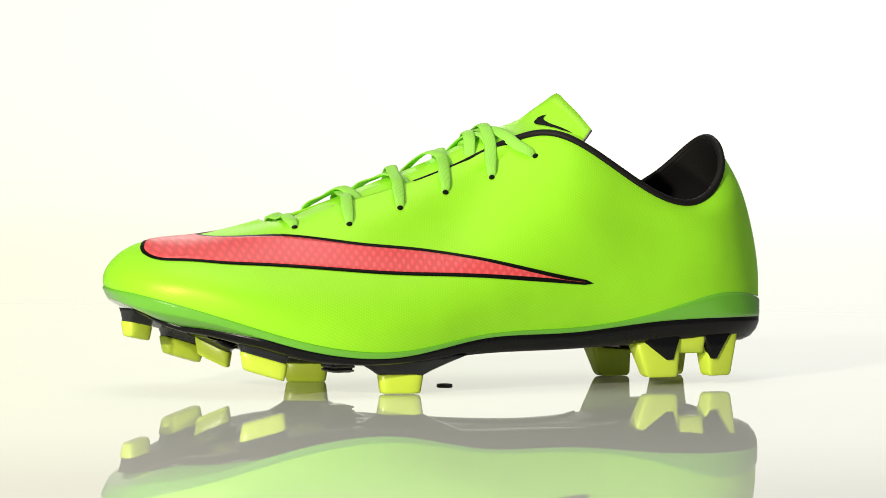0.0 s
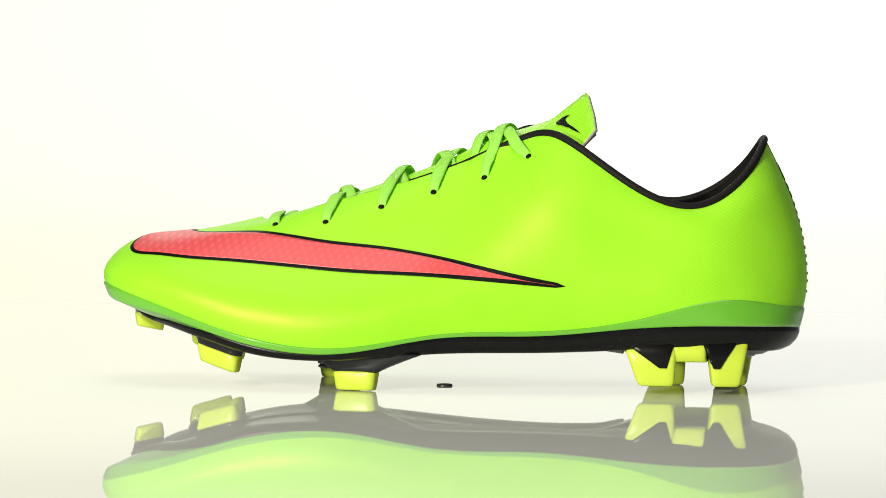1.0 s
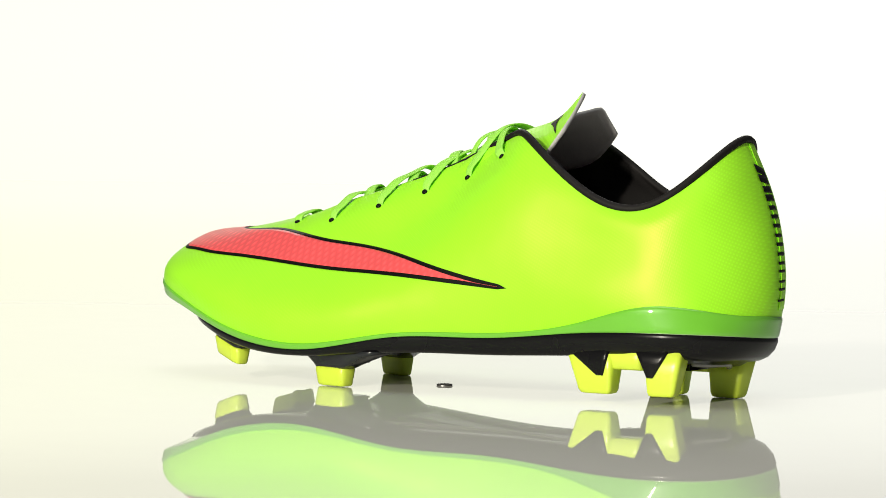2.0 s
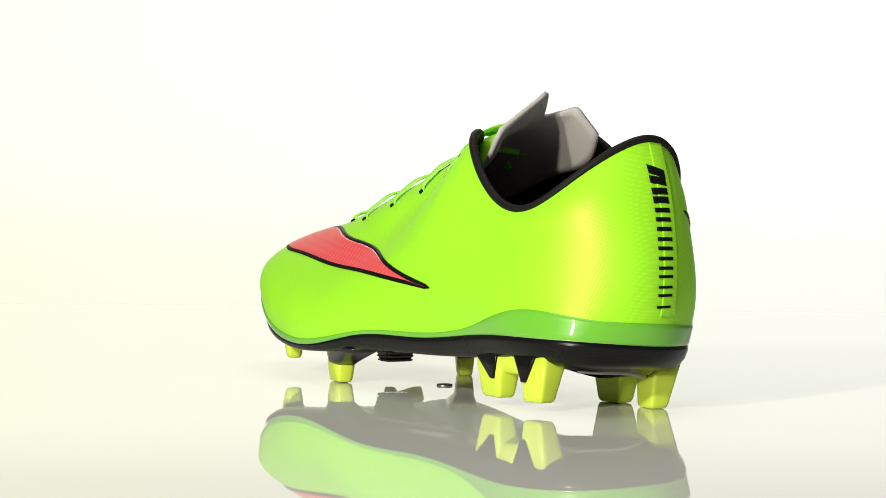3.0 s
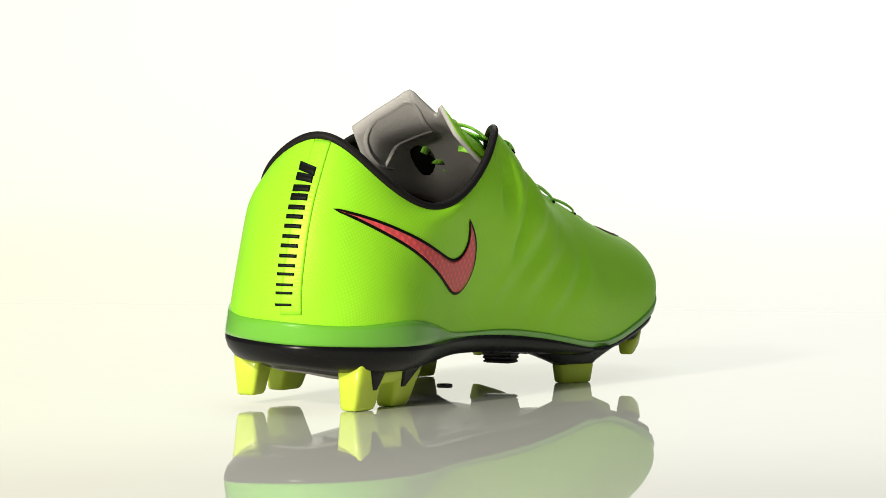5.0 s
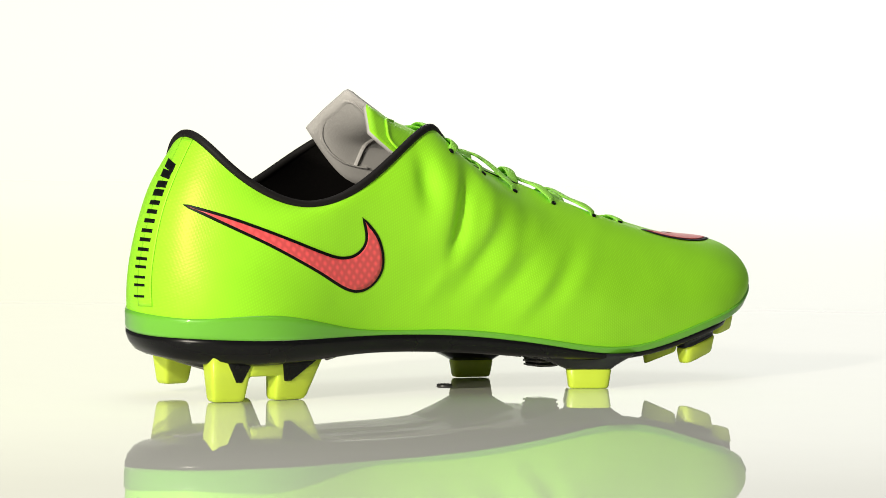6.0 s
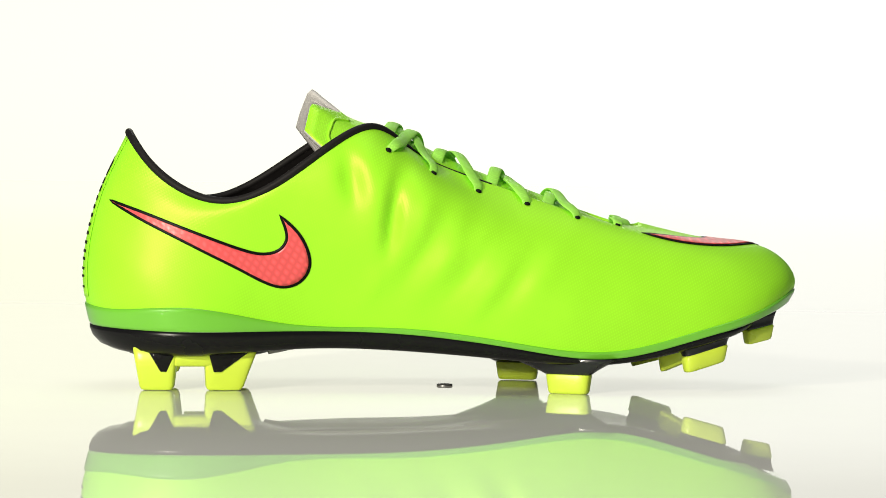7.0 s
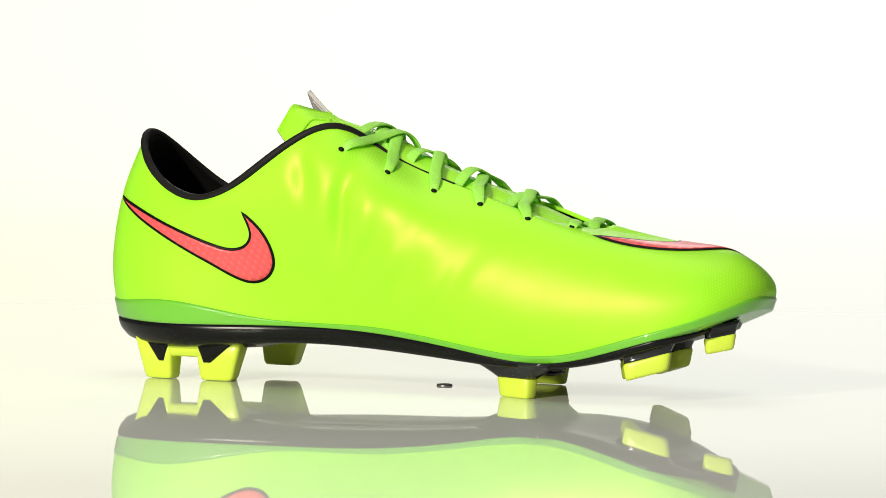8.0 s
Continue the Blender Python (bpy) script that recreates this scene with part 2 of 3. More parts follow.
def tube(name, points, radius, material, parent, closed=False, label="", flat=1.0, sides=10, ups=None):
    """A cord of oval section along points (metres); radius: one, or one for each point."""
    pts = [Vector(p) for p in points]
    n, vs, fs = len(pts), [], []
    for i, p in enumerate(pts):
        a, b = pts[(i - 1) % n] if closed or i else pts[0], pts[(i + 1) % n] if closed or i < n - 1 else pts[-1]
        t = (b - a).normalized()
        up = Vector(ups[i]) if ups is not None else Vector((0, 0, 1))
        s = t.cross(up).normalized()
        u = s.cross(t).normalized()
        r = radius if isinstance(radius, float) else radius[i]
        for k in range(sides):
            q = 2 * math.pi * k / sides
            vs.append(p + s * math.cos(q) * r + u * math.sin(q) * r * flat)
    for i in range(n if closed else n - 1):
        j = (i + 1) % n
        fs += [(i * sides + k, j * sides + k, j * sides + (k + 1) % sides, i * sides + (k + 1) % sides) for k in range(sides)]
    if not closed:
        fs += [tuple(range(sides)), tuple(range((n - 1) * sides, n * sides))]
    return part(name, mesh_of(name, vs, fs), material, parent, label)


def along(points, n):
    """n places spread evenly on a smooth curve through points (mm)."""
    p = np.array(points, float)
    k = np.concatenate([[0], np.cumsum(np.linalg.norm(np.diff(p, axis=0), axis=1))])
    return spline(k, p, np.linspace(0, k[-1], n))


# collar binding, full round the ankle and thin along the throat
rim = SKIN[:, -1]
first = next(i for i in range(NU) if rim[i, 0] > 16)
last = next(i for i in range(NU - 1, 0, -1) if rim[i, 0] > 16 and rim[i, 1] < -12)
ankle = [rim[k % NU] for k in range(last, NU + first + 1) if not (rim[k % NU, 0] > 16.5)]
slim = [0.0016 - 0.0010 * min(1.0, max(0.0, (p[0] + 24) / 18)) for p in ankle]
tube("collar_binding", [mm(p) + Vector((0, 0, -0.0004)) for p in ankle], slim, LINING, boot, label="black padded collar binding")

# rand: a glossier green band above the plate, tall round the heel
RAND = (8.6, 8.2, 10.4, 3.8, 2.0, 1.6, 2.5, 3.3, 4.0, 5.5, 5.5, 6, 4.6, 3.7, 3.3, 2.4, 2.4, 3.0, 9.6, 7.8)
tall = spline(ROUND, np.array(RAND + RAND[:1]), np.arange(NU) / NU, True)[:, 0]
rows = np.zeros((NU, 10, 3))
TOE = np.where(SKIN[:, 0, 1] > -4, np.clip((SKIN[:, 0, 0] - 90) / 34, 0, 1) ** 1.2 * 1.25, np.clip((SKIN[:, 0, 0] - 104) / 26, 0, 1) ** 1.3 * np.clip(1.0 + (SKIN[:, 0, 1] + 16) / 48, 1.0, 1.25))


def under(i, inset=9.5, drop=4.0):
    """The plate's edge: the sole's edge, drawn in and down under the toe, where the rand wraps round."""
    p = SKIN[i, 0]
    c = np.array([np.clip(p[0], -108, 98), -6 - 0.04 * (p[0] > 0) * p[0], p[2]])
    way = (p - c) / np.linalg.norm(p - c)
    return p - way * inset * TOE[i] - np.array([0, 0, drop * TOE[i]]), c, way


for i in range(NU):
    col = SKIN[i]
    rows[i, 0] = under(i)[0] + np.array([0, 0, -0.15])
    run = np.concatenate([[0], np.cumsum(np.linalg.norm(np.diff(col, axis=0), axis=1))])
    for j in range(9):
        d = max(0.8, tall[i]) * min(j, 7) / 7
        p = np.array([np.interp(d, run, col[:, k]) for k in range(3)])
        q, n = lay(p, 0.75 if 0 < j < 7 else (0.45 if j < 8 else -0.3))
        rows[i, j + 1] = np.array(q) * 1000
vs, fs = sheet_of(rows)
part("rand", mesh_of("rand", vs, fs), BAND, boot, "darker glossy green rand")

# sole plate: deep round the heel and waist, thin at the toe
DEEP = (9, 10, 10, 9, 7, 6.5, 3, 4, 3, 2.4, 2, 2.4, 3, 3.5, 2.6, 5, 7, 7.5, 10, 10)
deep = spline(ROUND, np.array(DEEP + DEEP[:1]), np.arange(NU) / NU, True)[:, 0]
PLATE = ((-0.6, 0.4), (0.55, 0.15), (0.6, -0.25), (0.1, -0.62), (-2.0, -0.93), (-4.5, -1.0), (-9, -1.02))
BOWL = ((-0.6, 0.4), (0.5, 0.15), (0.4, -0.2), (-0.7, -0.5), (-3.2, -0.8), (-6.5, -0.96), (-11, -1.02))
rows = np.zeros((NU, 10, 3))
for i in range(NU):
    p, c, way = under(i)
    c[2] = p[2]
    heel = min(1.0, max(0.0, (-70 - p[0]) / 40))
    for k in range(7):
        out, down = (PLATE[k][m] + (BOWL[k][m] - PLATE[k][m]) * heel for m in (0, 1))
        q = p + way * out
        rows[i, k] = (q[0], q[1], p[2] + down * deep[i] * (1 if down < 0 else 1 / deep[i]))
    base = p[2] - 1.02 * deep[i]
    for k, f in ((7, 0.6), (8, 0.3), (9, 0.01)):
        q = c + (p - c) * f
        rows[i, k] = (q[0], q[1], base + (1.2 - 3.6 * min(1.0, max(0.0, (-62 - p[0]) / 14))) * (1 - f) ** 0.6)
vs, fs = sheet_of(rows)
vs_plate, fs_plate = vs, fs
tube("plate_lip", [mm(under(i)[0]) + Vector((0, 0, 0.0002)) for i in range(NU)], 0.00055, LIP, boot, closed=True, sides=6, label="clear lip of the plate, its edge highlight painted pale")
part("sole_plate", mesh_of("sole_plate", vs, fs), BLACK, boot, "glossy black moulded sole plate")

# insole inside the ankle opening
rows = np.zeros((NU, 4, 3))
for i, p in enumerate(SKIN[:, 5]):
    c = np.array([np.clip(p[0], -108, 98), -6.0, p[2]])
    for k, f in enumerate((0.99, 0.7, 0.35, 0.01)):
        rows[i, k] = c + (p - c) * f
vs, fs = sheet_of(rows)
part("insole", mesh_of("insole", vs, fs), INSOLE, boot)


SOLE = BVHTree.FromPolygons([Vector(v) for v in vs_plate], fs_plate)
for way in (((-72, 14), (-40, 6), (-10, 8), (18, 20)), ((-72, -26), (-40, -18), (-10, -20), (18, -28)), ((-74, -6), (-40, -6), (0, -6), (30, -4)), ((-118, -20), (-124, -6), (-118, 10))):
    line = []
    for x, y, _ in along([(x, y, 0) for x, y in way], 24):
        hit = SOLE.ray_cast(mm((x, y, -20)), Vector((0, 0, 1)))[0]
        if hit:
            line.append(hit)
    tube("shank_rib", line, 0.0011, RIBGREY, boot, sides=8, label="grey raised rib under the sole")


def loft(name, levels, material, parent, label="", sides=20, power=0.45):
    """A rounded block through levels (x, y, z, length, width, turn, lean), capped at both ends."""
    vs = []
    for x, y, z, length, width, turn, lean in levels:
        c, s = math.cos(radians(turn)), math.sin(radians(turn))
        for k in range(sides):
            q = 2 * math.pi * (k + 0.5) / sides
            a = math.copysign(abs(math.cos(q)) ** power, math.cos(q)) * length / 2
            b = math.copysign(abs(math.sin(q)) ** power, math.sin(q)) * width / 2
            vs.append(mm((x + c * a - s * b, y + s * a + c * b, z + lean * a)))
    n = len(levels)
    fs = [(i * sides + k, (i + 1) * sides + k, (i + 1) * sides + (k + 1) % sides, i * sides + (k + 1) % sides) for i in range(n - 1) for k in range(sides)]
    fs += [tuple(range(sides)), tuple(range((n - 1) * sides, n * sides))]
    return part(name, mesh_of(name, vs, fs), material, parent, label)


def blade(x, y, z, length, width, tip, root_z, root, turn=0.0, lean=0.0, spread=2.0, flare=1.7, back=0.0):
    """A forefoot stud: a smoked root that flares into the plate, and a yellow tip."""
    top = z + tip
    levels = []
    for f in (0.0, 0.25, 0.5, 0.75, 1.0):
        g = f ** flare
        levels.append((x - back * f, y + (-6 - y) * 0.10 * f, top - 0.6 + (root_z - top + 0.6) * f, length * 1.0 + (root - length) * g, width * (1.02 + (spread - 1.02) * g), turn, lean))
    ob = loft("stud", levels, SMOKE, boot, "smoked black stud with a yellow tip")
    loft("tip", [(x, y, z, length * 0.80, width * 0.6, turn, lean), (x, y, z + 0.25, length * 0.90, width * 0.80, turn, lean), (x, y, z + 1.2, length * 0.95, width * 0.9, turn, lean), (x, y, top - 0.8, length * 1.05, width * 1.1, turn, lean),
                 (x, y, top, length * 1.0, width * 1.02, turn, lean)], YELLOW, ob, "fluorescent yellow tip")


blade(33, 30, 0.3, 17, 8, 7.6, 15.2, 50, -14, 0, 2.2, 1.15, 3)
blade(46, -35.2, 0.0, 17.2, 7.0, 8.0, 14.2, 46, -25, 0, 2.3, 1.15, 2)
blade(88, 24.5, 8.2, 17.5, 7.5, 7.0, 21, 26, -22, 0.28)
blade(99.6, -36.2, 10.8, 17.5, 7.5, 6.8, 22.5, 23, 14, 0.28)
blade(90.3, -24.6, 10.2, 14, 6.0, 7.0, 19.5, 18, -40, 0.42)
blade(123.6, -21.8, 20.0, 11.5, 7.0, 6.0, 31, 14, 22, 0.2, 1.5)

# ribbed insert under the forefoot
insert = loft("forefoot_insert", [(46, -2, 6.6, 8, 11, 0, 0), (46, -2, 8.0, 9, 12, 0, 0), (46, -2, 15, 13, 16, 0, 0)], SMOKE, boot, "ribbed smoked grey insert", power=0.3)
for i in range(4):
    loft("rib", [(46, -2, 6.9 + i * 1.6, 10.2 + 0.5 * i, 12.4 + 0.5 * i, 0, 0), (46, -2, 7.6 + i * 1.6, 10.4 + 0.5 * i, 12.6 + 0.5 * i, 0, 0)], RIBGREY, insert, power=0.3)


def heel_stud(side, base, lift):
    """A pair of moulded heel legs on one side, bridged under the plate, with black wedges let into them."""
    out = side * 1.0
    y0 = 24.8 if side > 0 else -25.4   # middle of the legs at the ground
    root = 23.0 if side > 0 else -27.8
    span = lift - base
    fore = 4.2 if side > 0 else 0.0

    def leg(name, x0, x1, t0, t1, parent, inward, turn):
        levels = []
        for f, shrink in ((0.0, 0.82), (0.02, 0.93), (0.09, 1.0), (0.5, 1.0), (1.0, 1.0)):
            a, b, y = fore + x0 + (t0 - x0) * f, fore + x1 + (t1 - x1) * f, y0 + (root - y0) * f - out * inward
            levels.append(((a + b) / 2, y, base + span * f, (b - a) * shrink, (7.2 + 4.8 * f) * shrink, out * turn, 0))
        return loft(name, levels, YELLOW, parent, "fluorescent yellow moulded heel stud" if parent == boot else "", 28, 0.30)

    ob = leg("heel_stud", -122, -111.0 if side > 0 else -109, -125, -109.0 if side > 0 else -107, boot, 2.0 if side > 0 else 0.6, 7)
    leg("front_leg", -96.5, -82.3, -97.5, -76.0, ob, 0.4, -3)
    loft("bridge", [(fore - 101, root - 1.2 * out, base + 9.5, 16, 8, 0, 0), (fore - 101, root - 0.8 * out, base + 10.2, 16, 9.5, 0, 0), (fore - 101, root, lift, 16, 12, 0, 0)], YELLOW, ob, "", 20, 0.25)
    for t0, t1, b0, b1, inward, turn in ((-121.0, -106.8, -114.2, -111.6, 1.2 if side > 0 else 0.5, 7), (-96.6, -75.6, -93.6, -90.4, 0.2, -3)):
        levels = []
        for f in (0.42, 0.46, 0.7, 1.04):
            k = (f - 0.42) / 0.62
            y = y0 + (root - y0) * f + out * ((7.2 + 4.8 * f) / 2 - inward)
            levels.append((fore + (b0 + b1) / 2 * (1 - k) + (t0 + t1) / 2 * k, y - out * 1.2, base + span * f, (b1 - b0) * (1 - k) + (t1 - t0) * k, 3.6, out * turn, 0))
        loft("wedge", levels, BLACK, ob, "black wedge let into the stud", 16, 0.3)


heel_stud(1, 3.5, 20.6)
heel_stud(-1, 0.2, 18.0)

# tongue: an arched pad, green outside and grey mesh inside, its top edge cut in two flaps
TONGUE = (((-59.5, 10.5, 104.3), (-58.5, 1, 110.5), (-55.6, -13, 119.2), (-43, -18.5, 109.3), (-56.2, -27, 113.2), (-59, -35, 102.5)),
          ((-49, 11, 91), (-50, 4, 101.5), (-46, -10, 108), (-39, -18, 107.5), (-45, -28, 106), (-48, -39, 93)),
          ((-34, 11, 81), (-26, 4, 97), (-24, -8, 102), (-23, -16, 102), (-23, -26, 99), (-26, -38, 87)),
          ((0, 11, 76), (0, 4, 84), (0, -8, 91), (0, -16, 91.5), (0, -24, 88), (0, -34, 78.5)),
          ((35, 6, 69.5), (35, 2, 74), (35, -8, 78), (35, -16, 78.5), (35, -23, 75.5), (35, -28, 70.5)),
          ((70, -3, 63), (70, -6, 63.5), (70, -10, 64), (70, -15, 64), (70, -19, 63.5), (70, -22, 63)))
rows = np.array([[np.array([np.interp(v, range(6), [q[k] for q in r]) for k in range(3)]) for v in np.linspace(0, 5, 31)] for r in TONGUE])
rows[0, 12, 2] += 0.8
rows[0, 24, 2] += 0.6
smooth_across = rows.copy()
smooth_across[0, 1:-1] = (rows[0, :-2] + 2 * rows[0, 1:-1] + rows[0, 2:]) / 4
for _ in range(2):
    smooth_across[1:, 1:-1] = (smooth_across[1:, :-2] + 2 * smooth_across[1:, 1:-1] + smooth_across[1:, 2:]) / 4
length = np.array([0, 12, 34, 62, 100, 138.0])
grid = np.zeros((36, 31, 3))
for j in range(31):
    grid[:, j] = spline(length, smooth_across[:, j], np.linspace(0, 138, 36))
vs, fs = sheet_of(grid, False)
tongue = part("tongue", mesh_of("tongue", vs, fs), [GREEN, GREY], boot, "lime tongue with grey mesh inside")
if tongue.data.polygons[400].normal.z < 0:
    tongue.data.flip_normals()
mod = tongue.modifiers.new("thickness", "SOLIDIFY")
mod.thickness, mod.offset, mod.material_offset, mod.material_offset_rim = 0.0016, -1, 1, 1
TONGUE_SHELL = BVHTree.FromPolygons([Vector(v) for v in vs], fs)


for way in (((3.4, 21.0), (2.5, 23.4), (2.3, 26), (2.5, 28.2), (4, 28.9), (7, 29), (12, 29)),):
    path = along([(r, c, 0) for r, c in way], 50)
    line = []
    for r, c, _ in path:
        i, j = min(int(r), 34), min(int(max(c, 0)), 29)
        f, g = r - i, c - j
        p = grid[i, j] * (1 - f) * (1 - g) + grid[i + 1, j] * f * (1 - g) + grid[i, j + 1] * (1 - f) * g + grid[i + 1, j + 1] * f * g
        line.append(mm(p))
    tube("tongue_border", line, 0.0007, GREEN, tongue, sides=8)


# raised seams of the padded panel on the tongue's grey side
for way in (((8, 2.4), (4, 1.8), (1.6, 1.9), (1.0, 3.2), (0.9, 8), (1.0, 11.4), (1.7, 12.8), (4, 13.6), (7, 14)), ((6.2, 2.2), (6.0, 6), (5.8, 10), (5.6, 14))):
    line = []
    for r, c, _ in along([(r, c, 0) for r, c in way], 60):
        i, j = min(int(r), 34), min(int(max(c, 0)), 29)
        f, g = r - i, c - j
        p = grid[i, j] * (1 - f) * (1 - g) + grid[i + 1, j] * f * (1 - g) + grid[i, j + 1] * (1 - f) * g + grid[i + 1, j + 1] * f * g
        n3 = np.cross(grid[i + 1, j] - grid[i, j], grid[i, j + 1] - grid[i, j])
        n3 *= (-1 if n3[2] > 0 else 1) / np.linalg.norm(n3)
        line.append(mm(p + n3 * 1.25))
    tube("liner_seam", line, 0.0016, GREY, tongue, sides=10, flat=0.28, ups=[(-0.6, 0, -0.8)] * 60)


def print_on(name, rail_a, rail_b, material, parent, lift, grow=0.0, n=60, m=8, label="", shell=SHELL):
    """A thin print on the upper between two rails (mm) that share both ends; grow widens it all round."""
    a, b = along(rail_a, n), along(rail_b, n)
    mid, span = (a + b) / 2, a - b
    w = np.linalg.norm(span, axis=1, keepdims=True)
    sides = []
    for r, sign in ((a, 1.0), (b, -1.0)):
        t = np.gradient(r, axis=0)
        t /= np.linalg.norm(t, axis=1, keepdims=True)
        d = sign * (span - (span * t).sum(1, keepdims=True) * t)
        room = np.linalg.norm(d, axis=1, keepdims=True)
        sides.append(d / np.maximum(room, 1e-6) * np.maximum(grow, -room / 2 + 0.01))
    a, b = a + sides[0], b + sides[1]
    if grow > 0:
        for e, f in ((0, 4), (-1, -5)):
            d = mid[e] - mid[f]
            a[e] = b[e] = mid[e] + d / np.linalg.norm(d) * grow * 2.2
    vs, fs = [], []
    for i in range(n):
        for j in range(m):
            p = mm(a[i] + (b[i] - a[i]) * j / (m - 1))
            q, nv, _, _ = shell.find_nearest(p)
            c = Vector((max(-0.1, min(0.095, p.x)), -0.008, 0.045))
            nv = nv if nv.dot(q - c) > 0 else -nv
            vs.append(q + nv * lift / 1000)
    gap = np.linalg.norm(a - b, axis=1)
    fs = [(i * m + j, (i + 1) * m + j, (i + 1) * m + j + 1, i * m + j + 1) for i in range(n - 1) for j in range(m - 1) if grow >= 0 or min(gap[i], gap[i + 1]) > 0.25]
    ob = part(name, mesh_of(name, vs, fs), material, parent, label)
    mod = ob.modifiers.new("thickness", "SOLIDIFY")
    mod.thickness, mod.offset = 0.00012, 0
    return ob


# check mark that runs from the toe along the left side
OUTER = ((76.5, -30.5, 62.8), (83, -31, 61.3), (93, -30.5, 60), (104, -27.5, 59), (115, -21, 58.5), (124, -11, 57.6), (128, -2, 56), (125, 8, 54.2), (117, 12.6, 52.3), (104, 18.8, 51.4), (86, 23, 51.1), (64, 27.5, 50.3), (41, 31.4, 48.9), (19, 32.9, 47.4), (-3, 34.9, 46), (-25, 35.4, 44.5), (-47.3, 34.3, 42.8))
INNER = ((76.5, -30.5, 62.8), (87, -26, 62.7), (98, -20, 62.2), (103.5, -12, 62), (103, -5, 62), (97, 1.5, 61.5), (74.9, 9.5, 61.2), (64.5, 13.7, 60.4), (43.7, 20.4, 57.8), (20.6, 23.5, 55.7), (5.1, 27.9, 53.4), (-12.6, 33.6, 49.9), (-30, 35, 46.1), (-47.3, 34.3, 42.8))
print_on("check_outline", OUTER, INNER, INK, boot, 0.25, 0.95, 120, 16, "black outline of the check mark")
print_on("check_mark", OUTER, INNER, PINK, boot, 0.45, -0.7, 120, 16, "coral pink check mark print")
# smaller check mark on the right of the heel
OUTER_S = ((-133, -25, 74), (-122, -34.4, 67.4), (-109, -41.5, 60.8), (-94, -43.8, 53.3), (-83, -42.4, 47.9), (-74, -40.3, 43.4), (-67, -39, 41.7), (-61, -38.9, 43.5), (-57, -40.6, 49.1), (-57.6, -42.7, 55.7), (-62, -45, 63.4), (-68.3, -46.4, 69))
INNER_S = ((-133, -25, 74), (-122, -33.8, 70.3), (-111, -40.3, 66.2), (-96, -44.5, 60.5), (-83, -44, 56), (-74, -43.1, 54.5), (-68.6, -43.1, 56.3), (-66, -44.2, 60.1), (-66.5, -45.3, 64.5), (-68.3, -46.4, 69))
print_on("heel_check_outline", OUTER_S, INNER_S, INK, boot, 0.22, 0.6, 90, 10, "black outline of the check mark")
print_on("heel_check_mark", OUTER_S, INNER_S, PINK, boot, 0.42, -0.55, 90, 10, "coral pink check mark print")
# small black check on the tongue
print_on("tongue_check", ((-47.2, -7.3, 112), (-43.5, -9, 111), (-42, -8, 109.5), (-45, -4, 107.5), (-49, 0.5, 105), (-53.8, 5.6, 102.3)), ((-47.2, -7.3, 112), (-45.6, -7.2, 110.6), (-45.8, -5.2, 109.4), (-49.5, 0.2, 106.2), (-53.8, 5.6, 102.3)), INK, tongue, 0.35, 0.0, 30, 6, "small black check mark", TONGUE_SHELL)

# tape up the back of the heel, with the lettering as plain bars
HEEL_Z = (36, 45, 55, 65, 75, 85, 95, 99)
HEEL_X = (-144.7, -145.3, -144, -142.3, -139.5, -135, -130, -127.5)
tape = print_on("heel_tape", [(x, -9.2 - 0.068 * (z - 40), z) for x, z in zip(HEEL_X, HEEL_Z)], [(x, -17.6 - 0.034 * (z - 40), z) for x, z in zip(HEEL_X, HEEL_Z)], GREEN, boot, 0.3, 0.0, 40, 10, "lime heel tape between two seams")


def heel_bar(z0, z1, y0, y1, slant=0.0):
    x = [float(np.interp(z, HEEL_Z, HEEL_X)) for z in (z0, z1)]
    s = -0.055 * (z0 - 40)
    print_on("lettering_bar", [(x[0], y0 + s, z0), (x[0], (y0 + y1) / 2 + s, z0 + slant / 2), (x[0], y1 + s, z0 + slant)], [(x[1], y0 + s, z1), (x[1], (y0 + y1) / 2 + s, z1 + slant / 2), (x[1], y1 + s, z1 + slant)], INK, tape, 0.5, 0.0, 8, 3)


for z0, z1, y0, y1, slant in ((88.2, 91.4, -7.2, -13.9, -2.6), (84.6, 87.4, -7.2, -13.9, -1.2), (80.5, 82.9, -7.2, -14.0, 0), (77.6, 79.8, -7.2, -14.0, 0), (74.3, 75.8, -7.2, -13.9, 0), (71.0, 72.4, -7.2, -13.9, 0),
                              (67.6, 68.9, -7.2, -14.0, 0), (64.0, 65.2, -7.2, -14.0, 0), (60.6, 61.8, -7.2, -14.0, 0), (57.0, 58.1, -7.2, -14.0, 0), (53.6, 54.6, -7.2, -13.9, 0), (50.6, 51.5, -7.2, -13.9, 0),
                              (46.8, 47.6, -7.2, -13.9, 0), (43.8, 44.6, -7.2, -13.9, 0), (39.6, 40.3, -7.0, -13.6, 0)):
    z0 -= 0.2 if z0 < 78 else 0.0
    heel_bar(z0, z1, y0, y1, slant)

# ---------------------------------------------------------------- laces
EYELETS_L = ((68.5, 6.6, 64.4), (47.6, 12.2, 65.8), (25.4, 11.1, 72.1), (4.7, 8.9, 78.2), (-15.6, 9.2, 84.3), (-33.4, 12.5, 93))
EYELETS_R = ((65.4, -29, 66.3), (48.7, -33.4, 69.3), (28.7, -33.4, 74.5), (9.4, -34.4, 79.3), (-8.7, -38.8, 86.3), (-26.8, -43, 95.1))


def edge_at(x, left):
    """The throat's edge at x on one side."""
    half = rim[(rim[:, 1] > -12.5) == left]
    half = half[(half[:, 0] > -34)]
    return half[np.argmin(abs(half[:, 0] - x))]


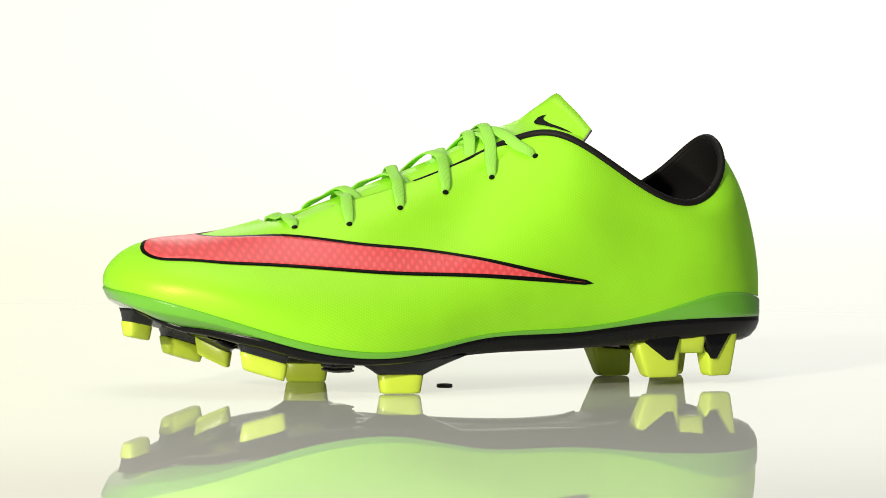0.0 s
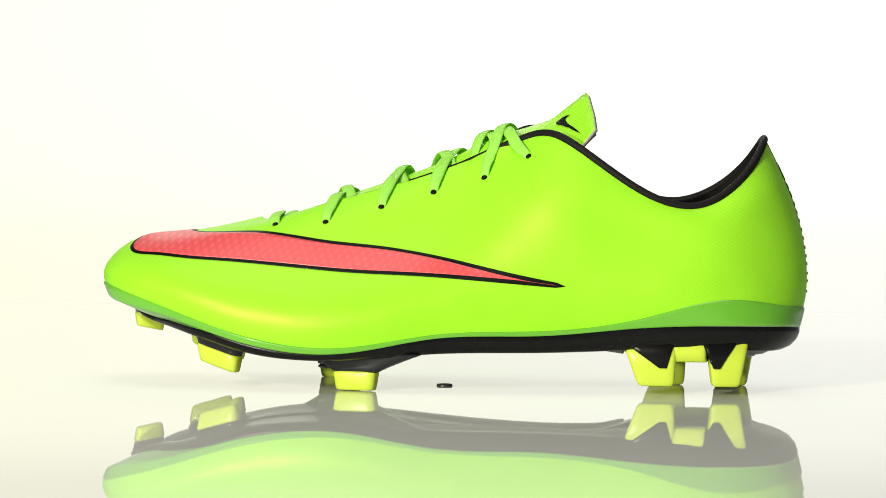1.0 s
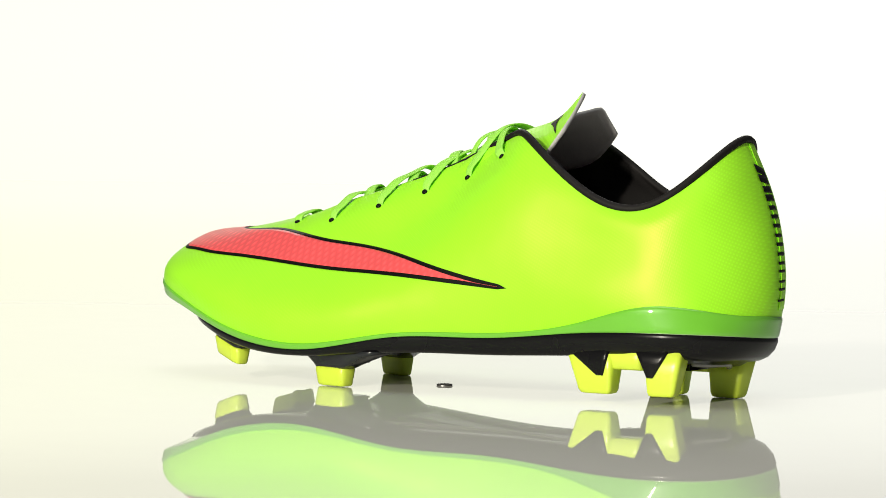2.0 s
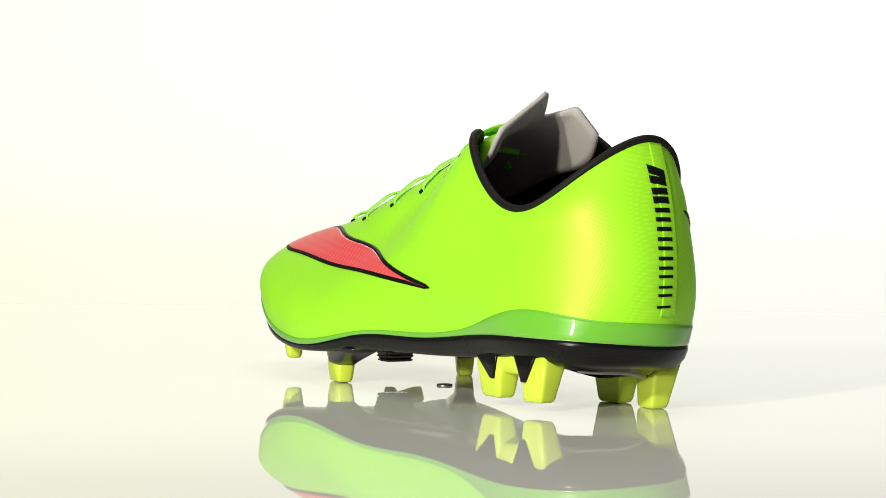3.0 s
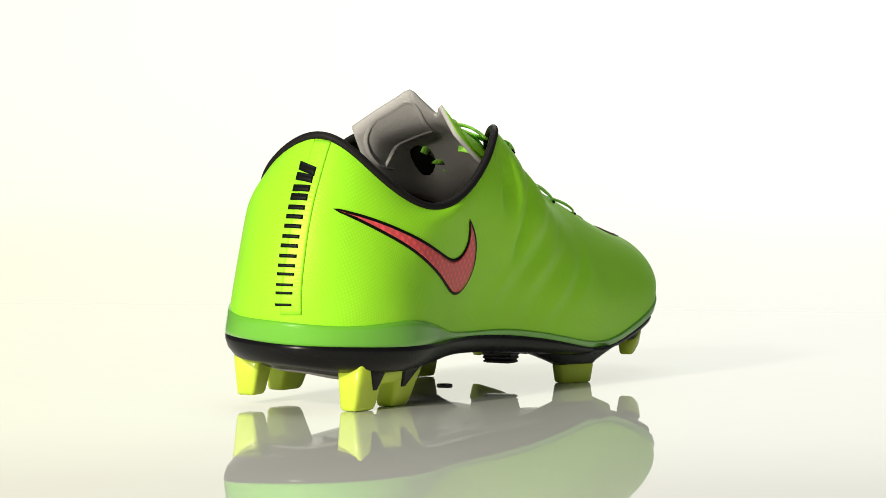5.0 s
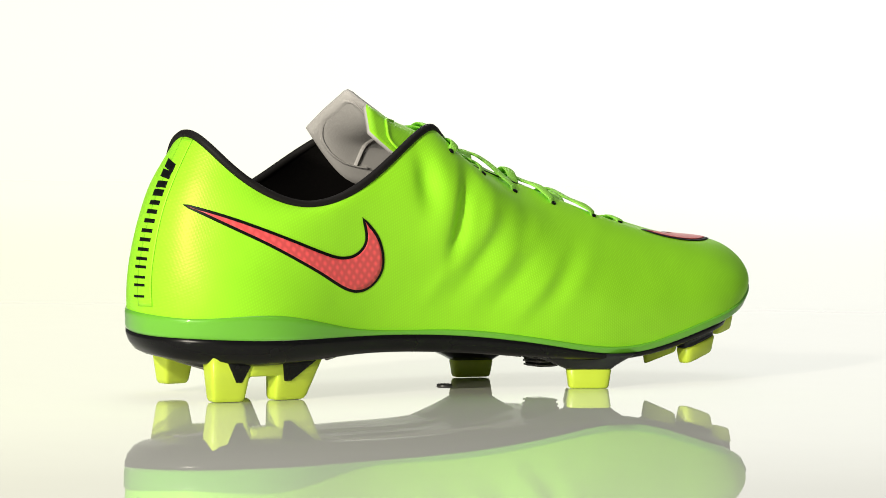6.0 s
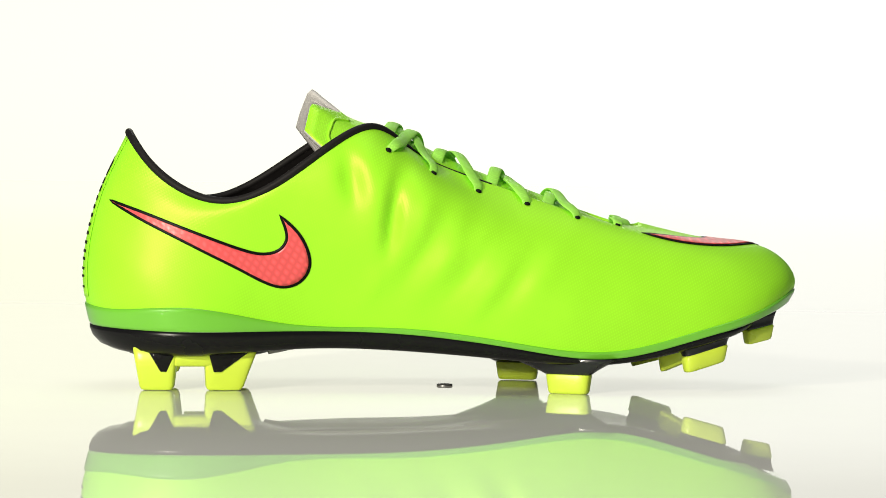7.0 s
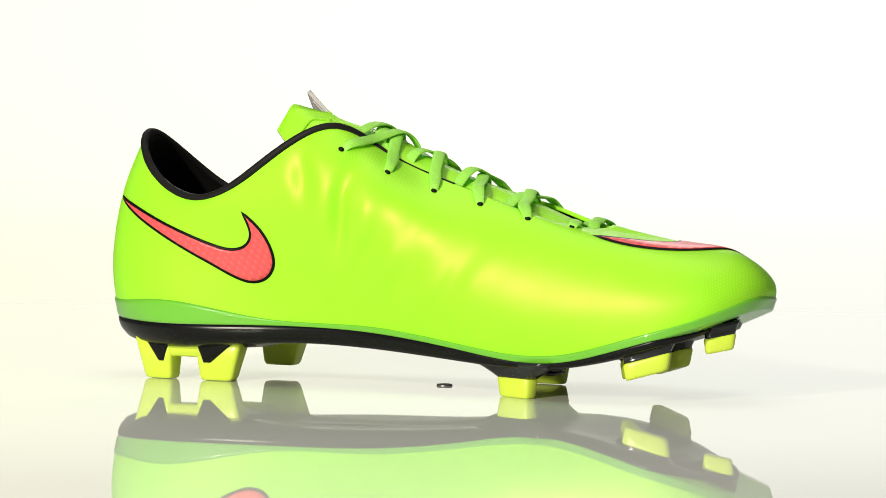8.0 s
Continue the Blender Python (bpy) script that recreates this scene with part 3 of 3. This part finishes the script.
# each lace leaves its eyelet, crosses the tongue towards the heel and dips under the other edge; the first and last lie the other way
LEAN = ((-0.5, 2), (-2.5, -11), (-2.5, -11), (-2.5, -11), (-2.5, -11), (7, 16))
for left, eyes in ((True, EYELETS_L), (False, EYELETS_R)):
    for i, e in enumerate(eyes):
        q, nv = lay(e, 0.0)
        ring = [q + (Vector((math.cos(k), 0, math.sin(k))) - nv * nv.dot(Vector((math.cos(k), 0, math.sin(k))))) * 0.0007 for k in np.linspace(0, 2 * math.pi, 13)[:-1]]
        tube("eyelet", [p + nv * 0.0002 for p in ring], 0.0006, INK, boot, closed=True, sides=6, ups=[nv] * 12)
        own, opp = edge_at(e[0] + LEAN[i][0], left), edge_at(e[0] + LEAN[i][1], not left)
        over = 2.0 if left == (i % 2 == 0) else 0.2
        q = np.array(q) * 1000
        n3 = np.array(nv)
        path = [q - n3 * 1.4] + [np.array(lay(q + (own - q) * f, up)[0]) * 1000 for f, up in ((0.12, 0.7), (0.5, 1.3))] + [own + np.array([-0.3, 0, 1.9])]
        for f in (0.3, 0.55, 0.8):
            p = own + (opp - own) * f
            down = TONGUE_SHELL.ray_cast(mm((p[0], p[1], 160)), Vector((0, 0, -1)))[0]
            z = max(p[2] - 1.0, down.z * 1000 if down else 0) + 2.1 + over * (1 - 2 * abs(f - 0.5)) - (1.2 if i == 0 else 0)
            path.append(np.array([p[0], p[1], z]))
        path.append(opp + np.array([-0.6 if 0 < i < 5 else 0.6, 0.8 if left else -0.8, -2.6]))
        curve = along(path, 30)
        ups = [nv.lerp(Vector((0.25, 0, 1)), min(1.0, max(0.0, (k - 9) / 11))).lerp(Vector((0.3, 0.3 if not left else -0.3, 1)), max(0.0, (k - 18) / 12)) for k in range(30)]
        wide = [0.0015 + 0.0010 * min(1.0, k / 5) for k in range(30)]
        tube("lace", [mm(p) for p in curve], wide, LACE, boot, flat=0.24, ups=ups, sides=12, label="flat lime woven lace")

# lace drawn through a slot in the tongue, seen from inside
loop_in = []
for k in range(12):
    hit = TONGUE_SHELL.ray_cast(mm((-75, -13 - k, 97 - 0.15 * k)), Vector((1, 0, 0)))[0]
    loop_in.append((hit or mm((-36, -13 - k, 97))) + Vector((-0.0028, 0, 0)))
tube("tongue_lace", loop_in, 0.0024, LACE, tongue, flat=0.45, ups=[(-1, 0, 0.3)] * 12, sides=10)

# ---------------------------------------------------------------- the turntable's spindle
cap_rows = np.array([[(r * math.cos(a), r * math.sin(a), z) for r, z in ((3.2, 0.0), (3.2, 0.45), (2.9, 0.75), (1.9, 0.75), (1.6, 0.4), (0.02, 0.4))] for a in np.linspace(0, 2 * math.pi, 33)[:-1]])
vs, fs = sheet_of(cap_rows)
spindle_cap = tagged(part("spindle_cap", mesh_of("spindle_cap", vs, fs), STEEL), "small dull steel cap on the turntable's axis", "cap")


# ---------------------------------------------------------------- what moves


def motions():
    """The turntable carries the boot round at an even pace, clockwise from above."""
    for thing in (boot, spindle_cap):
        walk(thing, [(t * 0.5, pose(0, 0, 0, 0, 0, 204.74 - 28.518 * t * 0.5)) for t in range(17)])


motions()
